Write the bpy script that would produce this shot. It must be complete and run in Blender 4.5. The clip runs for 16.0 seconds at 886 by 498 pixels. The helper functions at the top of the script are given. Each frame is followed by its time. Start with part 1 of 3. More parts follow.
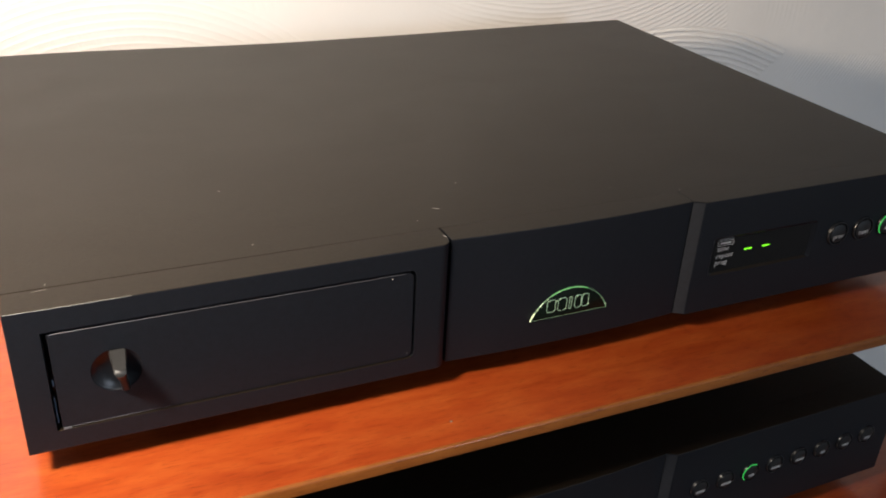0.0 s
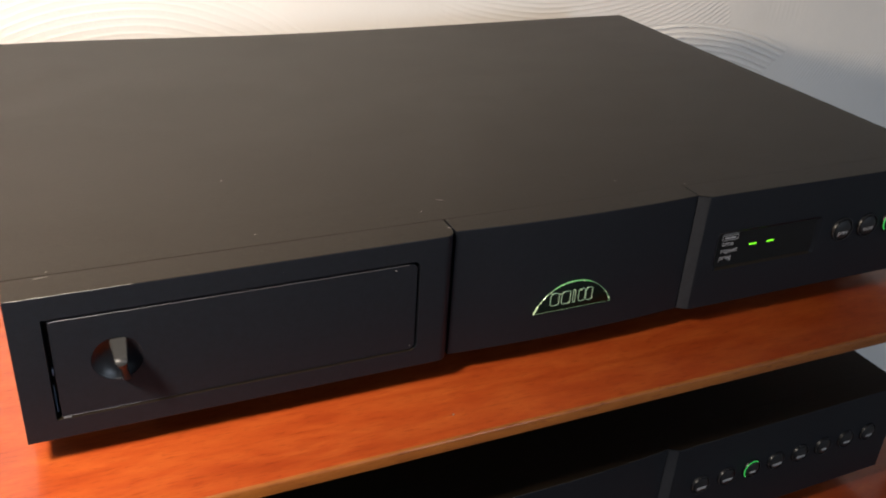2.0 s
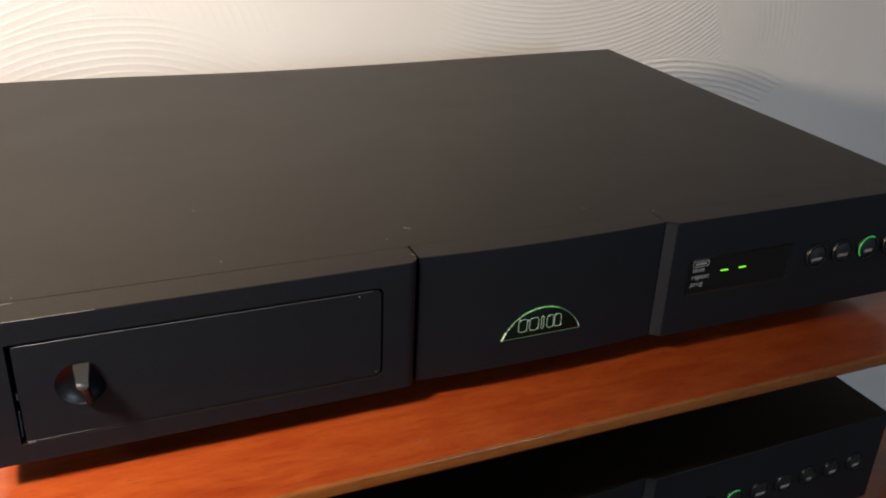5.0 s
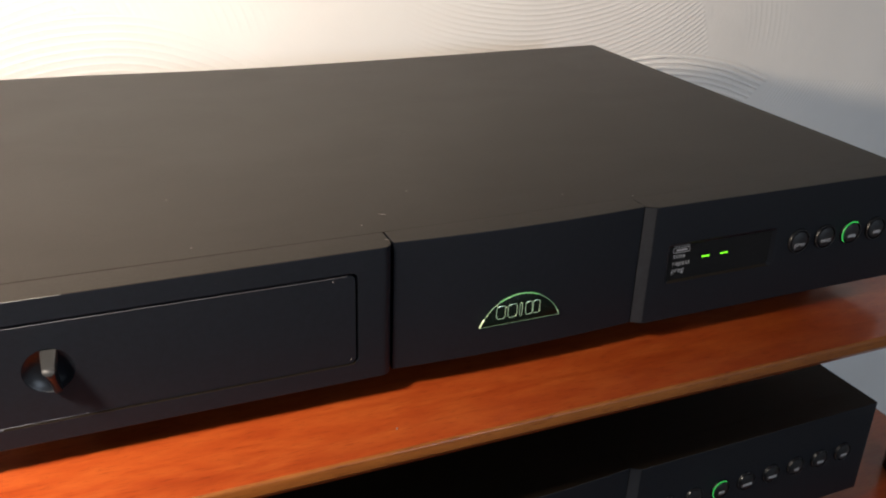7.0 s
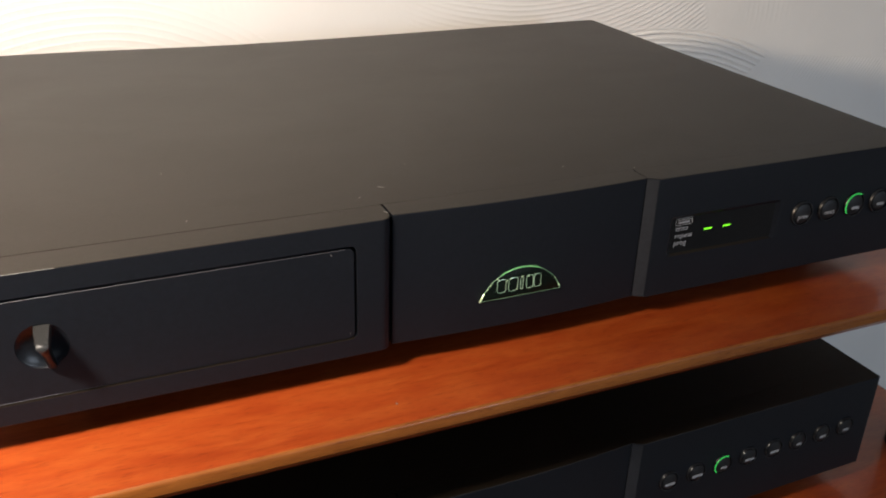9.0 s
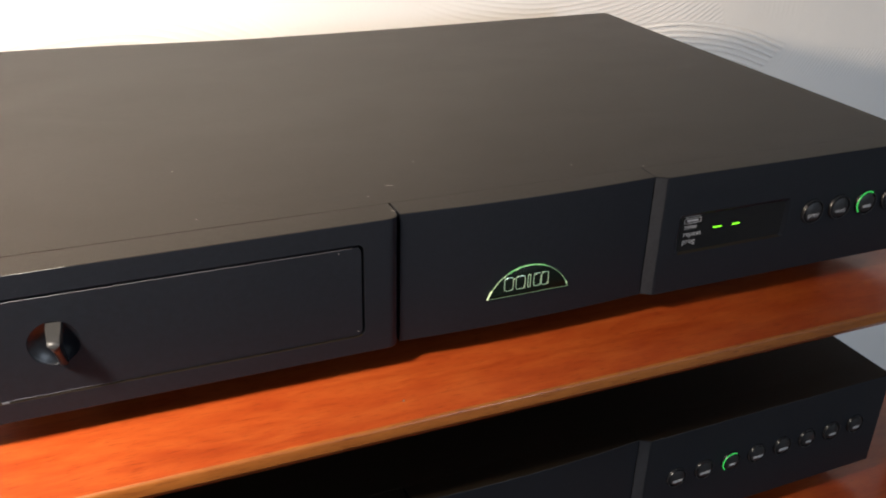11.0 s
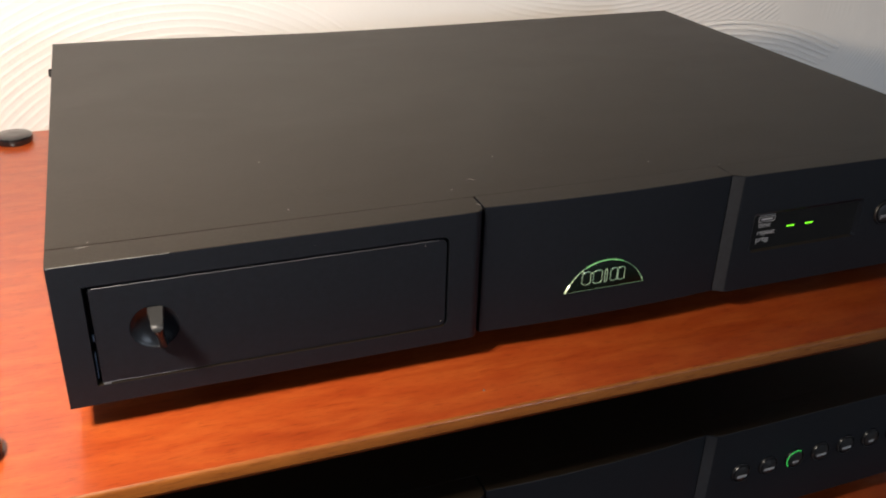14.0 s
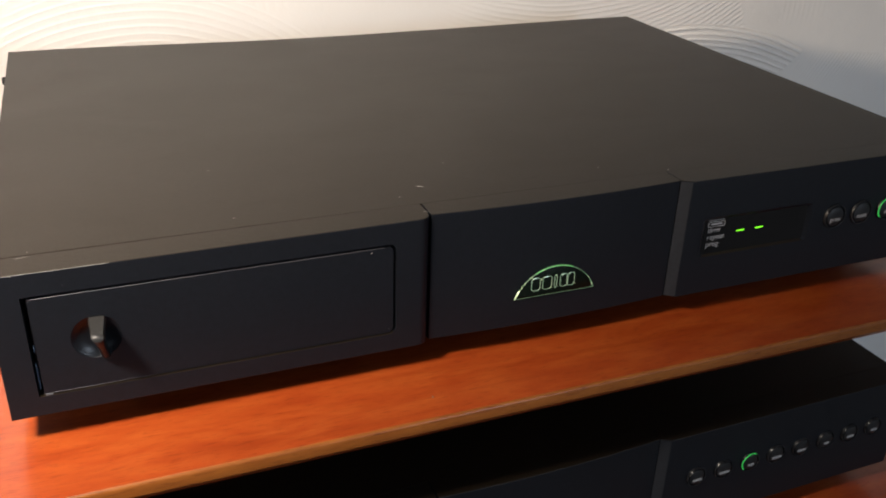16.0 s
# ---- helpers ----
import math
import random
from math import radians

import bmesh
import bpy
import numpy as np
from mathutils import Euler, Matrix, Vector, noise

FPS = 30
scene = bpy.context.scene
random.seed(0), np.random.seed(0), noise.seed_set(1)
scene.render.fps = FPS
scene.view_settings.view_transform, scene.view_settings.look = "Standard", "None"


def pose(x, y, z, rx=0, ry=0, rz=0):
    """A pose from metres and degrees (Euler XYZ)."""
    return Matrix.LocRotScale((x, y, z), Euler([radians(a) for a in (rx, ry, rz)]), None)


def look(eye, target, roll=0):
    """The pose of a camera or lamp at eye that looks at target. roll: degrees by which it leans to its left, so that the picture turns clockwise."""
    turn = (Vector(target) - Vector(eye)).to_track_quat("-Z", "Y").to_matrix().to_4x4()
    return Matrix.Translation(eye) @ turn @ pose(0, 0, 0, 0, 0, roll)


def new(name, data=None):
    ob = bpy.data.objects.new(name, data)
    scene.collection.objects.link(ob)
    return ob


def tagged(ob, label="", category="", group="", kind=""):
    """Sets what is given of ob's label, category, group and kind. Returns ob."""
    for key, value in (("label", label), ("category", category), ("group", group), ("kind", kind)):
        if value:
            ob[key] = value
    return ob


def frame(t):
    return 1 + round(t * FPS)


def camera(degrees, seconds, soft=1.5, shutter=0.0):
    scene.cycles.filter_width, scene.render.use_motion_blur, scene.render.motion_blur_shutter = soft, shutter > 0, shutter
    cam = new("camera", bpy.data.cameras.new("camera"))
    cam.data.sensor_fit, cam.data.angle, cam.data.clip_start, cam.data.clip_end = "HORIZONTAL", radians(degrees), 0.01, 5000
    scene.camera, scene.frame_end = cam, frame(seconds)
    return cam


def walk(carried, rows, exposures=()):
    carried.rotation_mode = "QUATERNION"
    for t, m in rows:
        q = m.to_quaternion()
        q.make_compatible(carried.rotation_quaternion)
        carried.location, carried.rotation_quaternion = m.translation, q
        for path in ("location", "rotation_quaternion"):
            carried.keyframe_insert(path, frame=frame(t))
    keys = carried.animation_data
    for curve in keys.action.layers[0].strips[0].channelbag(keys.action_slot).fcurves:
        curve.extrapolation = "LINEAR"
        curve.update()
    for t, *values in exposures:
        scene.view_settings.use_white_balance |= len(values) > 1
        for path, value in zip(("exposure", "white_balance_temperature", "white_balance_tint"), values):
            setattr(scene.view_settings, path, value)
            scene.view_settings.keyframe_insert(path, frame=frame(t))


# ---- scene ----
cam = camera(52.21, 16.0, soft=2.0)
PATH = [
    (0, (0.0233, -0.2762, 0.2291), (0.7788, 1.3246, -0.7020), 3.17),
    (0.5, (0.0239, -0.2756, 0.2302), (0.7875, 1.3229, -0.6981), 3.24),
    (1, (0.0248, -0.2750, 0.2284), (0.7898, 1.3231, -0.6992), 3.37),
    (1.5, (0.0207, -0.2752, 0.2278), (0.7805, 1.3241, -0.7021), 3.58),
    (2, (0.0214, -0.2739, 0.2255), (0.7831, 1.3215, -0.7096), 3.79),
    (2.5, (0.0243, -0.2722, 0.2264), (0.7972, 1.3199, -0.7051), 3.78),
    (2.7, (0.0244, -0.2726, 0.2277), (0.7615, 1.2388, -0.6568), 3.73),
    (3, (0.0280, -0.2693, 0.2262), (0.8008, 1.3254, -0.7010), 3.40),
    (3.3, (0.0218, -0.2736, 0.2283), (0.7337, 1.2549, -0.6474), 3.16),
    (3.5, (0.0158, -0.2760, 0.2313), (0.7552, 1.3408, -0.6848), 3.15),
    (3.7, (0.0133, -0.2739, 0.2311), (0.7134, 1.2659, -0.6342), 3.18),
    (4, (0.0129, -0.2730, 0.2334), (0.7471, 1.3522, -0.6719), 3.19),
    (4.2, (0.0160, -0.2743, 0.2336), (0.7183, 1.2790, -0.6056), 3.25),
    (4.4, (0.0243, -0.2759, 0.2309), (0.7460, 1.2882, -0.5710), 3.47),
    (4.5, (0.0277, -0.2783, 0.2277), (0.7917, 1.3699, -0.6089), 3.55),
    (4.7, (0.0332, -0.2849, 0.2257), (0.7718, 1.3627, -0.6344), 2.97),
    (6.8, (0.0491, -0.2940, 0.2120), (0.7856, 1.3637, -0.6304), 1.61),
    (7, (0.0479, -0.2929, 0.2134), (0.7856, 1.3671, -0.6233), 2.06),
    (7.2, (0.0460, -0.2940, 0.2127), (0.7380, 1.2888, -0.5782), 1.96),
    (7.5, (0.0401, -0.2970, 0.2136), (0.7559, 1.3755, -0.6172), 2.14),
    (7.7, (0.0351, -0.2991, 0.2128), (0.6954, 1.2978, -0.5770), 2.22),
    (8, (0.0287, -0.3014, 0.2135), (0.7023, 1.3894, -0.6155), 2.07),
    (8.2, (0.0268, -0.3012, 0.2143), (0.6645, 1.3044, -0.5766), 2.02),
    (8.5, (0.0302, -0.3010, 0.2115), (0.7039, 1.3818, -0.6337), 1.90),
    (8.7, (0.0375, -0.2950, 0.2085), (0.6979, 1.2809, -0.6226), 1.84),
    (8.8, (0.0433, -0.2905, 0.2075), (0.7182, 1.2737, -0.6340), 1.63),
    (9, (0.0481, -0.2895, 0.2069), (0.7885, 1.3531, -0.6613), 1.83),
    (9.2, (0.0515, -0.2955, 0.2107), (0.7937, 1.3612, -0.6287), 1.75),
    (11.3, (0.0518, -0.2907, 0.2123), (0.7453, 1.3571, -0.6843), 1.65),
    (11.5, (0.0428, -0.2908, 0.2129), (0.7245, 1.3679, -0.6726), 1.98),
    (11.8, (0.0378, -0.2920, 0.2123), (0.6728, 1.2919, -0.6230), 2.13),
    (12, (0.0391, -0.2923, 0.2116), (0.7068, 1.3763, -0.6658), 2.16),
    (12.5, (0.0400, -0.2923, 0.2141), (0.7094, 1.3794, -0.6561), 2.21),
    (12.8, (0.0412, -0.2897, 0.2131), (0.6836, 1.3065, -0.5925), 2.15),
    (13, (0.0427, -0.2903, 0.2128), (0.7264, 1.3973, -0.6146), 2.14),
    (13.2, (0.0414, -0.2895, 0.2109), (0.6923, 1.2952, -0.6107), 2.29),
    (13.4, (0.0361, -0.2894, 0.2098), (0.6723, 1.2733, -0.6637), 2.10),
    (13.5, (0.0340, -0.2906, 0.2121), (0.6854, 1.3617, -0.7073), 1.84),
    (13.7, (0.0287, -0.2930, 0.2150), (0.6223, 1.2917, -0.6489), 1.53),
    (13.8, (0.0261, -0.2907, 0.2153), (0.6288, 1.2904, -0.6490), 1.69),
    (14, (0.0282, -0.2894, 0.2142), (0.6732, 1.3722, -0.6930), 1.77),
    (14.2, (0.0323, -0.2897, 0.2147), (0.6543, 1.2838, -0.6498), 1.68),
    (14.5, (0.0420, -0.2903, 0.2148), (0.7219, 1.3556, -0.6956), 1.49),
    (14.7, (0.0425, -0.2917, 0.2155), (0.6996, 1.2716, -0.6415), 1.59),
    (15, (0.0409, -0.2930, 0.2138), (0.7286, 1.3546, -0.6876), 1.82),
    (15.5, (0.0390, -0.2932, 0.2153), (0.7198, 1.3578, -0.6852), 1.98),
    (16, (0.0417, -0.2943, 0.2156), (0.7214, 1.3589, -0.6815), 1.88),
]
walk(cam, [(t, look(eye, target, roll)) for t, eye, target, roll in PATH],
     exposures=[(0.0, 0.10), (1.0, 0.12), (2.0, 0.03), (3.5, 0.12), (4.0, -0.06), (4.5, -0.3), (4.7, -0.3), (6.8, 0.08), (7.5, 0.07), (8.5, -0.24), (8.8, -0.12), (9.0, 0.1), (9.2, 0.1),
                (11.3, 0.42), (11.5, 0.42), (12.5, 0.2), (13.5, 0.12), (14.0, 0.0), (14.5, -0.15), (15.0, -0.22), (15.5, -0.32), (16.0, -0.06)])

# ---------------------------------------------------------------- light
world = bpy.data.worlds.new("world")
scene.world = world
world.use_nodes = True
world.node_tree.nodes["Background"].inputs["Color"].default_value = (0.5, 0.6, 0.8, 1)
world.node_tree.nodes["Background"].inputs["Strength"].default_value = 0.02


def lamp(name, kind, eye, target, watts, colour, size, spread=124):
    data = bpy.data.lights.new(name, kind)
    data.energy, data.color = watts, colour
    if kind == "SPOT":
        data.spot_size, data.spot_blend, data.shadow_soft_size = radians(spread), 1.0, size
    elif kind == "AREA":
        data.shape, data.size = "DISK", size
    else:
        data.shadow_soft_size = size
    ob = new(name, data)
    ob.matrix_world = look(eye, target)
    return ob


# the warm lamp up to the front left of the rack
lamp("reading_light", "SPOT", (-0.15, -0.155, 0.36), (-0.10, 0.25, -0.02), 22.0, (1.0, 0.88, 0.755), 0.03)
# the low warm lamp farther along the wall
lamp("table_light", "SPOT", (-1.25, -0.20, 0.46), (0.78, 0.352, 0.27), 145.0, (1.0, 0.80, 0.59), 0.07, 30)
# unseen cool fill across the room, behind the camera, added to lift the darks
lamp("cool_fill_light", "AREA", (1.2, -3.05, 0.50), (0.3, 0.2, -0.05), 28.0, (0.72, 0.84, 1.0), 0.8)


# ---------------------------------------------------------------- materials
def material(name, colour, rough=0.5, metal=0.0, spec=0.5):
    m = bpy.data.materials.new(name)
    m.use_nodes = True
    b = m.node_tree.nodes["Principled BSDF"]
    b.inputs["Base Color"].default_value = (*colour, 1)
    b.inputs["Roughness"].default_value = rough
    b.inputs["Metallic"].default_value = metal
    b.inputs["Specular IOR Level"].default_value = spec
    return m, m.node_tree.nodes, m.node_tree.links, b


def noise_node(nodes, links, scale, detail=3.0, stretch=(1, 1, 1), rough=0.5, warp=0.0):
    co = nodes.new("ShaderNodeTexCoord")
    mp = nodes.new("ShaderNodeMapping")
    mp.inputs["Scale"].default_value = stretch
    tx = nodes.new("ShaderNodeTexNoise")
    tx.inputs["Scale"].default_value = scale
    tx.inputs["Detail"].default_value = detail
    tx.inputs["Roughness"].default_value = rough
    tx.inputs["Distortion"].default_value = warp
    links.new(co.outputs["Object"], mp.inputs["Vector"])
    links.new(mp.outputs["Vector"], tx.inputs["Vector"])
    return tx


def ramp(nodes, links, source, stops):
    r = nodes.new("ShaderNodeValToRGB")
    el = r.color_ramp.elements
    while len(el) < len(stops):
        el.new(0.5)
    for e, (p, c) in zip(el, stops):
        e.position, e.color = p, (*c, 1) if len(c) == 3 else c
    links.new(source, r.inputs["Fac"])
    return r


def bump(nodes, links, source, bsdf, strength, distance, chain=None):
    b = nodes.new("ShaderNodeBump")
    b.inputs["Strength"].default_value = strength
    b.inputs["Distance"].default_value = distance
    links.new(source, b.inputs["Height"])
    if chain:
        links.new(chain.outputs["Normal"], b.inputs["Normal"])
    links.new(b.outputs["Normal"], bsdf.inputs["Normal"])
    return b


def coated(name, colour, rough, grain=2600, strength=0.25, spec=0.5):
    """Black powder-coated metal: fine grain, handling marks in the gloss."""
    m, n, l, b = material(name, colour, rough, 0, spec)
    fine = noise_node(n, l, grain, 2)
    bump(n, l, fine.outputs["Fac"], b, strength, 0.0002)
    smear = noise_node(n, l, 14, 5, (1, 1.6, 1), 0.6, 0.6)
    r = ramp(n, l, smear.outputs["Fac"], [(0.3, (rough - 0.015,) * 3), (0.7, (rough + 0.02,) * 3)])
    l.new(r.outputs["Color"], b.inputs["Roughness"])
    tone = noise_node(n, l, 420, 5, (1, 1, 1), 0.75)
    c = ramp(n, l, tone.outputs["Fac"], [(0.35, tuple(v * 0.84 for v in colour)), (0.7, tuple(v * 1.18 for v in colour))])
    l.new(c.outputs["Color"], b.inputs["Base Color"])
    return m


def plain(name, colour, rough=0.5, metal=0.0, glow=None, strength=0.0, coat=0.0):
    m, n, l, b = material(name, colour, rough, metal)
    if glow:
        b.inputs["Emission Color"].default_value = (*glow, 1)
        b.inputs["Emission Strength"].default_value = strength
    b.inputs["Coat Weight"].default_value = coat
    return m


def wood(name, dark, mid, light, rough, lacquer=0.0, spec=0.5):
    m, n, l, b = material(name, mid, rough, 0, spec)
    b.inputs["Coat Weight"].default_value = lacquer
    b.inputs["Coat Roughness"].default_value = 0.16
    grain = noise_node(n, l, 34, 7, (0.9, 3.4, 3.4), 0.68, 0.25)
    broad = noise_node(n, l, 12, 4, (1.0, 2.6, 2.6), 0.55, 0.3)
    pores = noise_node(n, l, 150, 3, (1.0, 9.0, 9.0), 0.6)
    c1 = ramp(n, l, grain.outputs["Fac"], [(0.30, dark), (0.47, mid), (0.72, light)])
    c2 = ramp(n, l, broad.outputs["Fac"], [(0.3, (0.90, 0.86, 0.84)), (0.7, (1.06, 1.05, 1.03))])
    c3 = ramp(n, l, pores.outputs["Fac"], [(0.32, (0.60, 0.50, 0.46)), (0.45, (1, 1, 1))])
    lines = noise_node(n, l, 11, 3, (1.0, 20.0, 20.0), 0.55, 0.25)
    c4 = ramp(n, l, lines.outputs["Fac"], [(0.34, (0.87, 0.81, 0.78)), (0.45, (1, 1, 1))])
    for extra in (c2, c3, c4):
        mix = n.new("ShaderNodeMix")
        mix.data_type, mix.blend_type = "RGBA", "MULTIPLY"
        mix.inputs["Factor"].default_value = 0.85
        l.new((c1.outputs["Color"] if extra is c2 else last.outputs[2]), mix.inputs[6])
        l.new(extra.outputs["Color"], mix.inputs[7])
        last = mix
    l.new(last.outputs[2], b.inputs["Base Color"])
    bump(n, l, pores.outputs["Fac"], b, 0.10, 0.0003)
    r = ramp(n, l, broad.outputs["Fac"], [(0.2, (rough - 0.04,) * 3), (0.8, (rough + 0.07,) * 3)])
    l.new(r.outputs["Color"], b.inputs["Roughness"])
    return m


def plaster():
    m, n, l, b = material("combed_plaster", (0.80, 0.78, 0.75), 0.62)
    a = noise_node(n, l, 420, 4)
    k = noise_node(n, l, 60, 4)
    first = bump(n, l, k.outputs["Fac"], b, 0.25, 0.0012)
    bump(n, l, a.outputs["Fac"], b, 0.18, 0.0004, first)
    s = noise_node(n, l, 7, 4)
    c = ramp(n, l, s.outputs["Fac"], [(0.3, (0.76, 0.74, 0.715)), (0.7, (0.82, 0.80, 0.775))])
    l.new(c.outputs["Color"], b.inputs["Base Color"])
    return m


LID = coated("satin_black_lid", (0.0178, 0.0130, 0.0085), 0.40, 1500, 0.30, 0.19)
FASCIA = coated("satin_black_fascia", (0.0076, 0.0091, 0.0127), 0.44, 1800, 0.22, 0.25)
STEP = coated("lit_step_black", (0.027, 0.029, 0.034), 0.5, 2000, 0.18, 0.2)
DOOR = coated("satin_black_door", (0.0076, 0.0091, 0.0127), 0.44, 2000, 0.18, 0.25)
WEAR_GLEAM = plain("wear_gleam_edge", (0.145, 0.152, 0.17), 0.45, 0.5)
WORN_HIGHLIGHT = plain("worn_highlight_edge", (0.34, 0.33, 0.32), 0.4, 0.4)
GRIP = coated("grip_metal", (0.030, 0.0295, 0.029), 0.42, 2600, 0.06, 0.5)
DISH = coated("dish_black", (0.0060, 0.0072, 0.0098), 0.30, 3000, 0.1, 0.35)
RUBBER = plain("black_rubber", (0.012, 0.012, 0.012), 0.8)
GLASS = plain("smoked_window", (0.004, 0.004, 0.005), 0.12)
GLINT = plain("blue_grey_glint", (0.12, 0.17, 0.25), 0.4)
BUTTON = plain("button_black", (0.008, 0.008, 0.009), 0.42)
RING = plain("button_ring", (0.013, 0.014, 0.017), 0.26)
BEZEL = plain("lit_bezel_edge", (0.022, 0.024, 0.028), 0.40)
RING_ON = plain("button_ring_lit", (0.03, 0.10, 0.04), 0.35, glow=(0.06, 1.0, 0.16), strength=0.42)
PRINT = plain("white_print", (0.45, 0.45, 0.46), 0.6)
DIM_PRINT = plain("grey_print", (0.38, 0.38, 0.39), 0.6)
DASH = plain("display_segment", (0.05, 0.2, 0.02), 0.4, glow=(0.22, 1.0, 0.02), strength=1.5)
BADGE = coated("badge_acrylic", (0.004, 0.008, 0.005), 0.25, 400, 0.02, 0.2)
BADGE_RIM = plain("badge_rim_lit", (0.25, 0.4, 0.25), 0.18, glow=(0.12, 1.0, 0.12), strength=0.30)
BADGE_GLINT = plain("badge_glint", (0.75, 0.8, 0.6), 0.15, 0.3, glow=(0.6, 1.0, 0.4), strength=0.35)
BADGE_EDGE = plain("badge_edge", (0.35, 0.5, 0.35), 0.15, 0.2, glow=(0.2, 1.0, 0.2), strength=0.05)
BADGE_BAR = plain("badge_bar", (0.50, 0.58, 0.52), 0.16, 0.5, glow=(0.4, 1.0, 0.45), strength=0.17)
CHERRY = wood("cherry_veneer", (0.335, 0.046, 0.0085), (0.395, 0.064, 0.0112), (0.478, 0.100, 0.0185), 0.34, 0.35)
EDGE = wood("veneer_edge", (0.22, 0.062, 0.010), (0.29, 0.090, 0.014), (0.36, 0.120, 0.020), 0.42, 0.3, 0.3)
GLOSS_BLACK = plain("gloss_black_cap", (0.012, 0.012, 0.013), 0.14, coat=0.4)
PLASTER = plaster()
DUST = plain("pale_dust", (0.26, 0.245, 0.23), 0.9)
ROOM = coated("room_paint", (0.62, 0.615, 0.61), 0.7, 300, 0.2)
CARPET = coated("carpet", (0.30, 0.265, 0.23), 0.95, 700, 0.6)


# ---------------------------------------------------------------- mesh helpers
PLACE = {}


def thing(name, at, label, category, group="", kind=""):
    ob = new(name)
    ob.empty_display_size = 0.02
    ob.location = at
    PLACE[ob] = Vector(at)
    return tagged(ob, label, category, group, kind)


def part(name, bm, mat, parent=None, label="", smooth=35, at=None):
    """One mesh object from bm (in world metres), its origin in the middle of it, under parent."""
    lo = Vector([min(v.co[i] for v in bm.verts) for i in range(3)])
    hi = Vector([max(v.co[i] for v in bm.verts) for i in range(3)])
    mid = Vector(at) if at else (lo + hi) / 2
    bmesh.ops.translate(bm, verts=bm.verts, vec=-mid)
    me = bpy.data.meshes.new(name)
    bm.to_mesh(me)
    bm.free()
    me.materials.append(mat)
    if smooth:
        me.polygons.foreach_set("use_smooth", [True] * len(me.polygons))
        me.set_sharp_from_angle(angle=radians(smooth))
    return place(name, me, mid, parent, label)


def place(name, me, at, parent=None, label=""):
    ob = new(name, me)
    PLACE[ob] = Vector(at)
    if parent:
        ob.parent = parent
        ob.matrix_parent_inverse = Matrix.Translation(-PLACE[parent])
    ob.location = at
    if label:
        tagged(ob, label)
    return ob


def block(lo, hi, bevel=0.0, steps=2):
    bm = bmesh.new()
    bmesh.ops.create_cube(bm, size=1)
    lo, hi = Vector(lo), Vector(hi)
    for v in bm.verts:
        v.co = Vector(((lo + hi)[i] / 2 + v.co[i] * (hi - lo)[i] for i in range(3)))
    if bevel:
        bmesh.ops.bevel(bm, geom=bm.edges[:], offset=bevel, segments=steps, profile=0.5, affect="EDGES", clamp_overlap=True)
    return bm


def prism(outline, lo, hi, axis, bevel=0.0, steps=2, within=None):
    """outline: points in the plane; axis 'z': (x, y) lifted from lo to hi; 'y': (x, z) pushed from lo to hi."""
    bm = bmesh.new()
    rings = []
    for level in (lo, hi):
        rings.append([bm.verts.new((a, b, level) if axis == "z" else (a, level, b)) for a, b in outline])
    n = len(outline)
    bm.faces.new(rings[0])
    bm.faces.new(rings[1])
    for i in range(n):
        bm.faces.new((rings[0][i], rings[0][(i + 1) % n], rings[1][(i + 1) % n], rings[1][i]))
    bmesh.ops.recalc_face_normals(bm, faces=bm.faces)
    if bevel:
        edges = [e for e in bm.edges if within is None or all(v.co.y < within for v in e.verts)]
        bmesh.ops.bevel(bm, geom=edges, offset=bevel, segments=steps, profile=0.5, affect="EDGES", clamp_overlap=True)
    return bm


def rounded(x0, z0, x1, z1, radii, steps=5):
    """A rectangle with its own radius at each corner, from the lower left round to the right."""
    pts = []
    for (cx, cz, a0), r in zip(((x0, z0, 180), (x1, z0, 270), (x1, z1, 0), (x0, z1, 90)), radii):
        if r <= 0:
            pts.append((cx, cz))
            continue
        ox, oz = cx + (r if cx == x0 else -r), cz + (r if cz == z0 else -r)
        for i in range(steps + 1):
            a = radians(a0 + 90 * i / steps)
            pts.append((ox + r * math.cos(a), oz + r * math.sin(a)))
    return pts


def loft(rings, closed=True, caps=True):
    bm = bmesh.new()
    rows = [[bm.verts.new(p) for p in ring] for ring in rings]
    n = len(rings[0])
    for a, b in zip(rows, rows[1:]):
        for i in range(n if closed else n - 1):
            bm.faces.new((a[i], a[(i + 1) % n], b[(i + 1) % n], b[i]))
    if caps:
        bm.faces.new(rows[0])
        bm.faces.new(rows[-1])
    bmesh.ops.recalc_face_normals(bm, faces=bm.faces)
    return bm


def turned(profile, centre, axis="z", n=32):
    """A solid of revolution. profile: (radius, height) pairs from one end to the other."""
    c = Vector(centre)
    rings = []
    for r, h in profile:
        ring = []
        for i in range(n):
            a = 2 * math.pi * i / n
            u, w = r * math.cos(a), r * math.sin(a)
            ring.append(c + (Vector((u, w, h)) if axis == "z" else Vector((u, -h, w)) if axis == "y" else Vector((-h, u, w))))
        rings.append(ring)
    return loft(rings)


def tube(points, radius, n=8, closed=False):
    pts = [Vector(p) for p in points]
    rings = []
    for i, p in enumerate(pts):
        a = pts[i - 1] if i or closed else p
        b = pts[(i + 1) % len(pts)] if i + 1 < len(pts) or closed else p
        d = (b - a).normalized()
        side = d.cross(Vector((0, 1, 0))).normalized()
        up = side.cross(d)
        rings.append([p + radius * (math.cos(2 * math.pi * k / n) * side + math.sin(2 * math.pi * k / n) * up) for k in range(n)])
    if closed:
        rings.append(rings[0])
    return loft(rings, caps=not closed)


